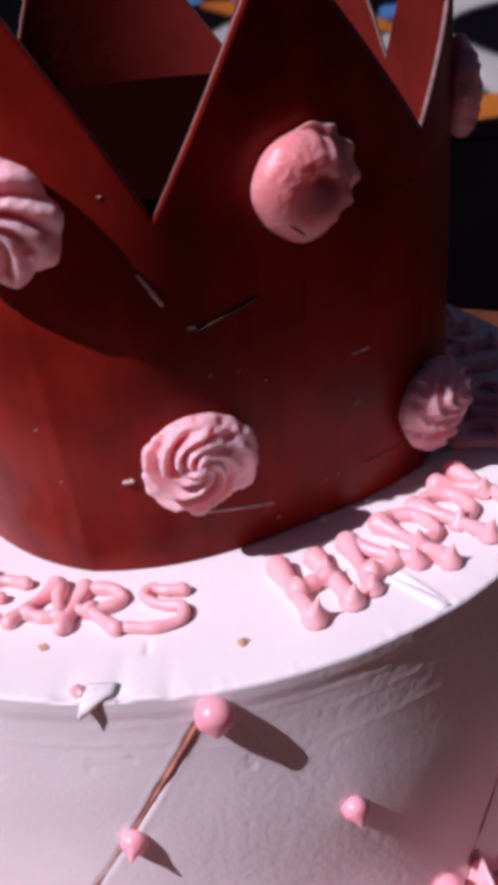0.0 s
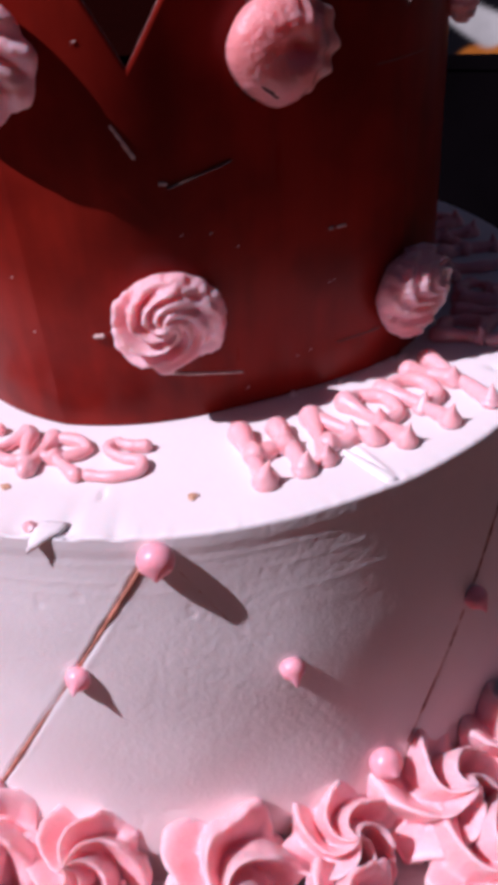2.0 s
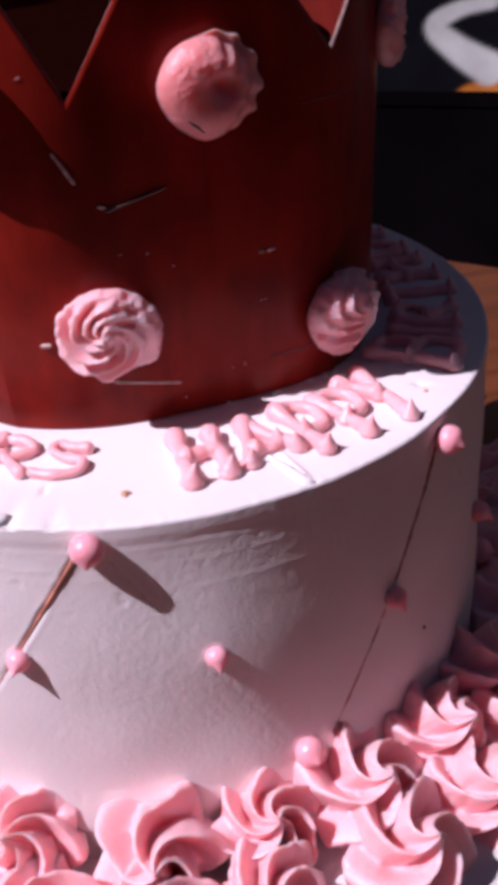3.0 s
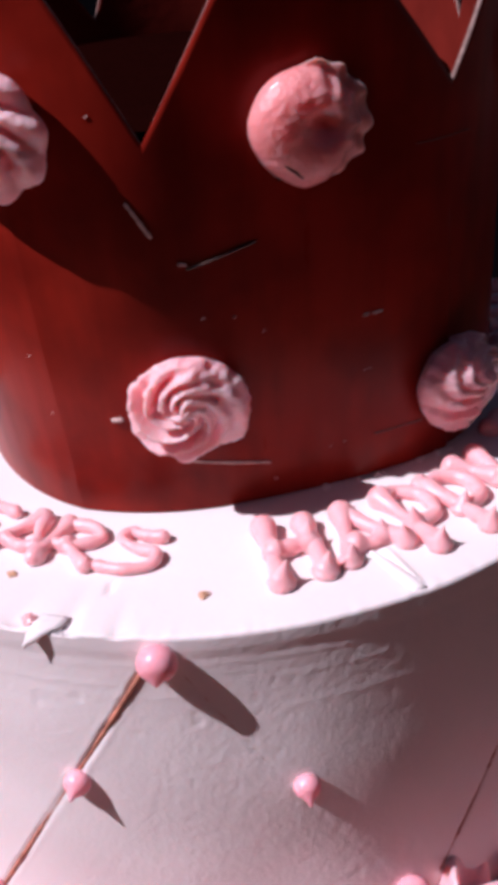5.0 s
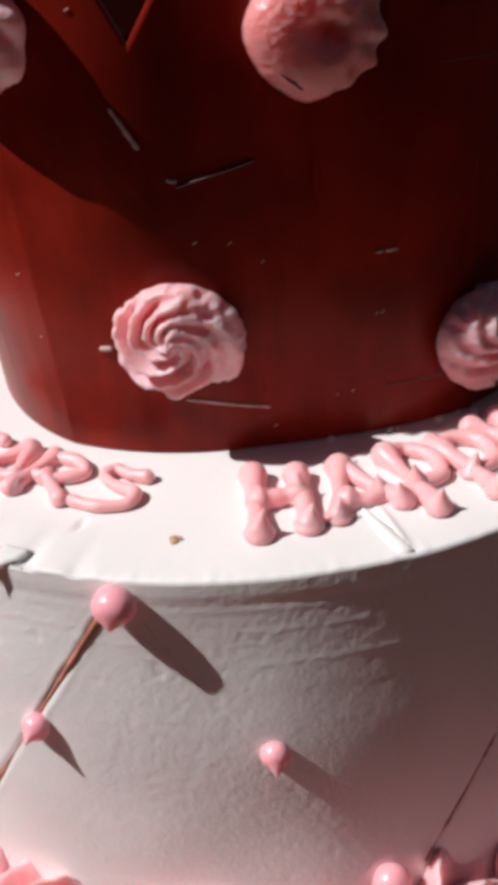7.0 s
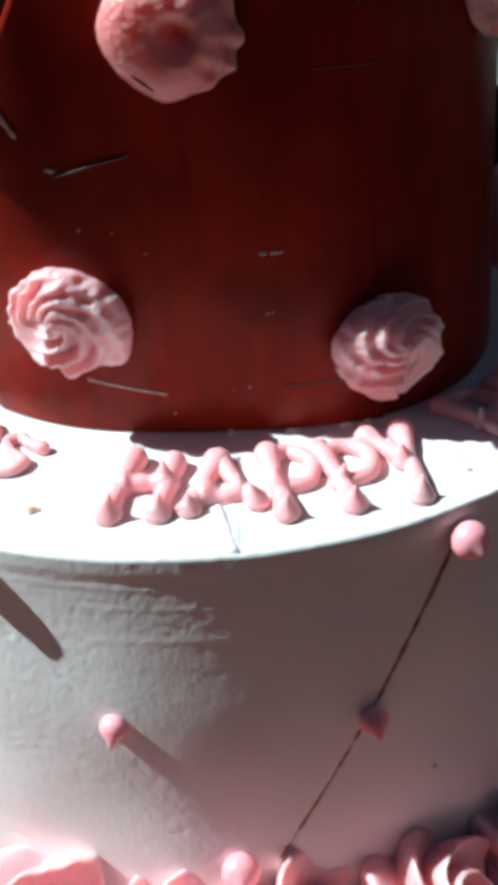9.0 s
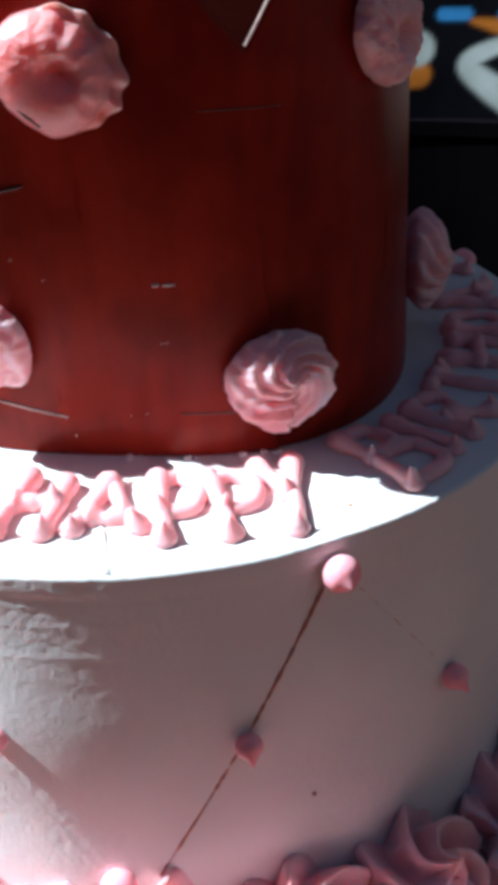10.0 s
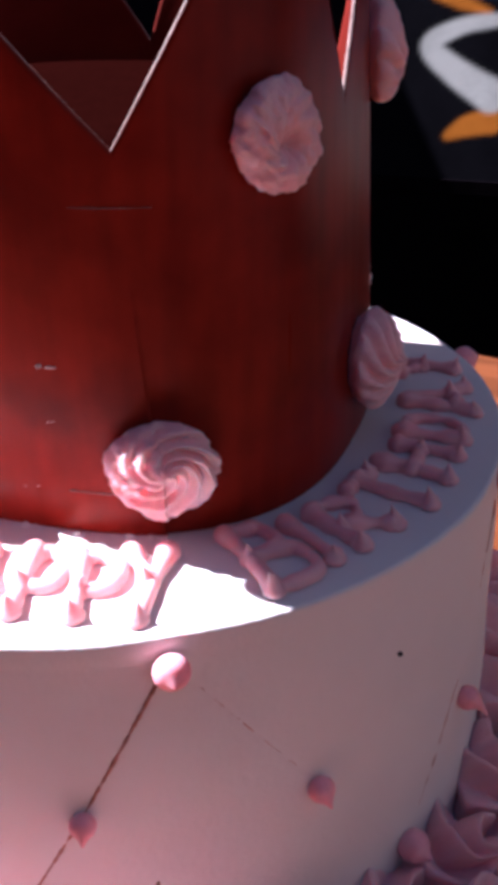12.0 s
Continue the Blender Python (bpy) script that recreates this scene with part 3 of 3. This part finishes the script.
piped_letter("H", -90.0, -82.6, 0.0880, 0.1105, 0.0026)
piped_letter("A", -80.3, -72.2, 0.0885, 0.1080, 0.0023)
piped_letter("P", -69.2, -62.8, 0.0885, 0.1130, 0.0024)
piped_letter("P", -61.7, -54.8, 0.0915, 0.1147, 0.0024)
piped_letter("Y", -56.0, -47.5, 0.0915, 0.1180, 0.0024)
for ch, d0, d1, r0, r1 in (("B", -38.0, -29.5, 0.0890, 0.1175), ("I", -29.5, -25.0, 0.0930, 0.1140), ("R", -23.5, -15.5, 0.0930, 0.1140), ("T", -13.0, -5.0, 0.0920, 0.1155),
                           ("H", -2.0, 7.0, 0.0925, 0.1145), ("D", 10.5, 18.0, 0.0935, 0.1135), ("A", 20.0, 28.5, 0.0945, 0.1170), ("Y", 34.5, 43.0, 0.0970, 0.1165)):
    piped_letter(ch, d0, d1, r0 + 0.0012, r1, 0.0022, ragged=0.55)
piped_letter("S", -114.2, -105.6, 0.0850, 0.1010, 0.0020, tails=False)
piped_letter("R", -124.0, -115.2, 0.0850, 0.1010, 0.0020, tails=False)
piped_letter("A", -132.0, -123.6, 0.0850, 0.1010, 0.0020, tails=False)
piped_letter("E", -141.0, -134.0, 0.0860, 0.1010, 0.0020, tails=False)
piped_letter("Y", -150.0, -142.5, 0.0860, 0.1030, 0.0020, tails=False)


# ---- crumbs and specks ----
def crumb(name, place, size, mat, label, seed, tall=0.7):
    bm = bmesh.new()
    bmesh.ops.create_icosphere(bm, subdivisions=2, radius=size)
    for v in bm.verts:
        v.co *= 1 + 0.45 * noise.noise(v.co * (1.3 / size) + Vector((seed, 0, 0)))
        v.co.z *= tall
    me = bpy.data.meshes.new(name)
    bm.to_mesh(me)
    bm.free()
    me.materials.append(mat)
    ob = new(name, me)
    ob.location = place
    return tagged(ob, label, "crumb", "crumbs")


crumb("crumb", cyl(0.1107, -99.5, 0.0004), 0.0012, CRUMB, "brown cake crumb lying on the white ledge", 1)
crumb("crumb", cyl(0.1100, -98.9, 0.0002), 0.0008, SLIVER, "pale cake crumb lying on the white ledge", 2)
crumb("crumb", cyl(0.1070, -125.3, 0.0002), 0.0013, CRUMB, "brown cake crumb lying on the white ledge", 3, 0.4)


def flake(name, stations, label, torn=1.0, cream=WHITE):
    """A torn strip of icing: stations are (radius, degrees, half width, height, lift)."""
    verts, fine = [], []
    for a, b in zip(stations, stations[1:]):
        fine += [tuple(p + (q - p) * u / 4 for p, q in zip(a, b)) for u in range(4)]
    stations = fine + [stations[-1]]
    for k, (r, d, w, h, up) in enumerate(stations):
        d += torn * 0.5 * noise.noise(Vector((k * 0.9, d, 1.0)))
        w *= 1 + torn * 0.7 * noise.noise(Vector((k * 0.8, d, 4.0)))
        for s, q in ((-1.0, -0.0006), (-0.8, h * 0.75), (-0.2, h), (0.5, h * 0.9), (1.0, h * 0.3), (0.9, -0.0006)):
            p = cyl(r + torn * 0.0006 * noise.noise(Vector((k * 0.7, s * 3.0, 8.0))), d + math.degrees(s * w / r), up + q)
            verts.append(p + Vector((0, 0, 0.00025 * noise.noise(Vector((k * 1.3, s * 2.0, d))))))
    n = len(stations)
    f = grid_faces(n, 6) + [tuple(range(6))[::-1], tuple(range((n - 1) * 6, n * 6))]
    base = verts[0].copy()
    ob = piece(name, [v - base for v in verts], f, cream)
    ob.location = base
    return tagged(ob, label, "icing flake", "torn flakes")


flake("icing_flake", [(0.1035, -77.2, 0.0003, 0.0003, 0), (0.1090, -76.9, 0.0012, 0.0007, 0), (0.1150, -76.5, 0.0017, 0.0010, 0), (0.1205, -76.1, 0.0020, 0.0012, 0), (0.1240, -75.9, 0.0020, 0.0012, -0.0005)],
      "raised wedge of white icing along the knife mark", 0.15)
flake("icing_flap", [(0.1188, -116.0, 0.0040, 0.0004, -0.0002), (0.1222, -116.4, 0.0036, 0.0006, 0), (0.1248, -116.9, 0.0024, 0.0006, -0.0002), (0.1266, -117.5, 0.0012, 0.0005, -0.0013), (0.1276, -118.1, 0.0001, 0.0003, -0.0028)],
      "torn pointed flap of white icing over the rim", 0.2)
flake("icing_leaf", [(0.0725, 173.0, 0.0010, 0.0006, 0), (0.0770, 175.8, 0.0016, 0.0012, 0), (0.0830, 179.5, 0.0018, 0.0013, 0), (0.0900, 183.0, 0.0012, 0.0009, 0), (0.0950, 185.0, 0.0001, 0.0003, 0)],
      "olive-green icing leaf lying on the white ledge beside the collar", 0.3, GREEN)
crumb("crumb", cyl(0.1215, -118.6, 0.0003), 0.0019, PINK_LETTER, "smear of pink icing on the rim", 6, 0.5)
crumb("crumb", cyl(0.1253, -21.9, -0.0284), 0.0008, DARK_CAKE, "dark speck stuck to the white side", 7)
crumb("crumb", cyl(0.1252, -54.4, -0.0762), 0.0006, CRUMB, "dark speck stuck to the white side", 8)
crumb("crumb", cyl(0.1145, -46.7, 0.0002), 0.0007, CRUMB, "dark crumb lying on the white ledge", 9)
crumb("crumb", cyl(0.0862, -74.0, 0.0004), 0.0010, WHITE, "loose white icing crumb at the foot of the collar", 10)
spread = random.Random(11)
for k in range(20):
    d = -82 + 30 * spread.random()
    p = collar_point(d, 0.0003, spread.uniform(0.0004, 0.0016))
    crumb("crumb", p, spread.uniform(0.0004, 0.0010), WHITE, "loose white icing crumb at the foot of the collar", 11 + k, spread.uniform(0.5, 0.9))


# ---- swirl border at the foot ----
def border_swirl(deg, r, z, size, tilt, seed):
    if seed % 2:
        data = rosette_data(size * 1.05, size * 1.25, ridges=5, twist=3.2, depth=0.80, sharp=0.8, seed=seed, flat=0.8, lump=0.10, rag=0.03, point=0.25, reach=0.8, wander=1.0)
    else:
        data = rosette_data(size, size * 1.15, ridges=6, twist=3.8, depth=0.72, sharp=0.75, seed=seed, flat=0.85, lump=0.12, rag=0.04, point=0.25, reach=0.7, wander=1.2)
    ob = piece("border_swirl", *data, PINK)
    n = Vector((math.cos(radians(deg)) * math.cos(radians(tilt)), math.sin(radians(deg)) * math.cos(radians(tilt)), math.sin(radians(tilt))))
    ob.matrix_world = facing(cyl(r, deg, z), n, seed * 37)
    return tagged(ob, "large pink buttercream swirl round the foot of the cake", "icing swirl", "swirl border")


rnd = random.Random(5)
for k in range(24):
    d = -176 + 360 * k / 24 + rnd.uniform(-1.5, 1.5)
    high = -0.006 * math.exp(-((d + 35) / 30) ** 2)
    border_swirl(d, 0.1290, -0.1150 + high + rnd.uniform(-0.002, 0.002), 0.0205 + rnd.uniform(-0.0015, 0.0015) + high * 0.15, 42 + rnd.uniform(-10, 10), k + 20)
for k in range(26):
    d = -170 + 360 * k / 26 + rnd.uniform(-1.5, 1.5)
    border_swirl(d, 0.1520, -0.1265 + rnd.uniform(-0.001, 0.001), 0.0210 + rnd.uniform(-0.001, 0.001), 55 + rnd.uniform(-10, 10), k + 60)


# ---- printed cloth behind ----
CLOTH_R = 1.10
DARK_DYE, WHITE_DYE, ORANGE_DYE, BLUE_DYE = (0.006, 0.006, 0.008), (0.48, 0.50, 0.47), (0.48, 0.16, 0.02), (0.08, 0.24, 0.52)


def on_cloth(u, h, out=0.0):
    """u: metres along the arc from the +y direction, towards +x; h: height."""
    a = math.pi / 2 - u / CLOTH_R
    r = CLOTH_R - out + 0.012 * math.sin(u * 9.0) + 0.15 * (h + 0.2)
    return Vector((r * math.cos(a), r * math.sin(a), h))


def dyed_material():
    """Woven cloth that takes its colours from the dye laid on its threads."""
    m = material("printed_weave", (0.5, 0.5, 0.5), 0.95, 0.0, vary=0.15, scale=14, bump=0.0003, bump_scale=300)
    n, l = m.node_tree.nodes, m.node_tree.links
    b = n["Principled BSDF"]
    dye = n.new("ShaderNodeAttribute")
    dye.attribute_name = "dye"
    old = b.inputs["Base Color"].links[0].from_socket
    mul, twice = n.new("ShaderNodeVectorMath"), n.new("ShaderNodeVectorMath")
    mul.operation, twice.operation = "MULTIPLY", "SCALE"
    twice.inputs["Scale"].default_value = 2.0
    l.new(old, twice.inputs[0])
    l.new(twice.outputs[0], mul.inputs[0])
    l.new(dye.outputs["Color"], mul.inputs[1])
    l.new(mul.outputs[0], b.inputs["Base Color"])
    return m


def printed_cloth():
    cloth = tagged(new("printed_cloth"), "dark hanging cloth printed with pale scrolls and orange leaves", "cloth")
    cols, rows = 480, 150
    us, hs = np.linspace(-1.0, 1.2, cols), np.linspace(-0.215, 0.35, rows)
    verts = [on_cloth(u, h, -side) for side in (0, 0.004) for h in hs for u in us]
    n = rows * cols
    ob = piece("fabric", verts, grid_faces(rows, cols, close=False) + grid_faces(rows, cols, close=False, base=n, flip=True), dyed_material(), cloth)
    uu, hh = np.meshgrid(us, hs)
    colour = np.ones((rows, cols, 4))
    colour[..., :3] = DARK_DYE

    def brush(pts, widths, dye, soft=0.007):
        cover = np.zeros((rows, cols))
        for k in range(len(pts) - 1):
            p0, p1, p2, p3 = [np.array(pts[q]) for q in (max(0, k - 1), k, k + 1, min(len(pts) - 1, k + 2))]
            for t in np.arange(0, 1, 0.06):
                q = 0.5 * (2 * p1 + (p2 - p0) * t + (2 * p0 - 5 * p1 + 4 * p2 - p3) * t * t + (3 * p1 - p0 - 3 * p2 + p3) * t ** 3)
                w = (widths[k] * (1 - t) + widths[k + 1] * t) / 2
                d = np.hypot(uu - q[0], hh - q[1])
                cover = np.maximum(cover, np.clip((w + soft - d) / (2 * soft), 0, 1))
        cover = cover * cover * (3 - 2 * cover)
        for c in range(3):
            colour[..., c] = colour[..., c] * (1 - cover) + dye[c] * cover

    # pale loops with a dark eye, orange leaves over and under them, and a blue band along the top
    for u0, h0, k in ((-0.243, -0.061, 1.0), (-0.114, -0.080, 1.0), (0.02, -0.150, 0.9), (0.20, -0.105, 1.0), (0.36, -0.110, 1.0), (0.535, -0.137, 0.9), (0.618, -0.105, 1.08), (0.76, -0.10, 1.0)):
        def at(*pts):
            return [(u0 + k * u, h0 + k * h) for u, h in pts]

        brush(at((0.015, 0.056), (0.045, 0.050), (0.078, 0.040)), [0.005, 0.015, 0.006], ORANGE_DYE, 0.004)
        brush(at((0.040, -0.097), (0.062, -0.085), (0.090, -0.078)), [0.010, 0.024, 0.030], ORANGE_DYE, 0.004)
        brush(at((0.085, 0.032), (0.045, 0.024), (0.013, 0.003), (0.042, -0.024), (0.088, -0.050)), [0.015, 0.018, 0.023, 0.030, 0.040], WHITE_DYE, 0.004)
        brush(at((-0.022, 0.064), (0.008, 0.064)), [0.014, 0.014], BLUE_DYE, 0.003)
        brush(at((0.055, 0.064), (0.088, 0.064)), [0.014, 0.014], BLUE_DYE, 0.003)
    layer = ob.data.color_attributes.new("dye", "FLOAT_COLOR", "POINT")
    flat = colour.reshape(-1, 4)
    layer.data.foreach_set("color", np.concatenate([flat, flat]).astype(np.float32).ravel())


printed_cloth()


def bench():
    """The black bench front over which the cloth ends."""
    ob = tagged(new("black_bench"), "black bench front behind the table, under the printed cloth", "bench")
    cols = 80
    def curved(name, r0, r1, h0, h1):
        verts = []
        for r, h in ((r0, h0), (r0, h1), (r1, h1), (r1, h0)):
            for i in range(cols):
                a = math.pi / 2 - (-1.0 + 2.2 * i / (cols - 1)) / CLOTH_R
                verts.append(Vector((r * math.cos(a), r * math.sin(a), h)))
        f = grid_faces(4, cols, close=False) + [(3 * cols + i, 3 * cols + i + 1, i + 1, i) for i in range(cols - 1)]
        f += [(0, cols, 2 * cols, 3 * cols), (4 * cols - 1, 3 * cols - 1, 2 * cols - 1, cols - 1)]
        piece(name, verts, f, FLOOR, ob, smooth=False)

    curved("front_panel", CLOTH_R - 0.014, CLOTH_R + 0.004, FLOOR_Z, -0.226)
    curved("top_rail", CLOTH_R - 0.016, CLOTH_R + 0.004, -0.225, -0.208)


bench()
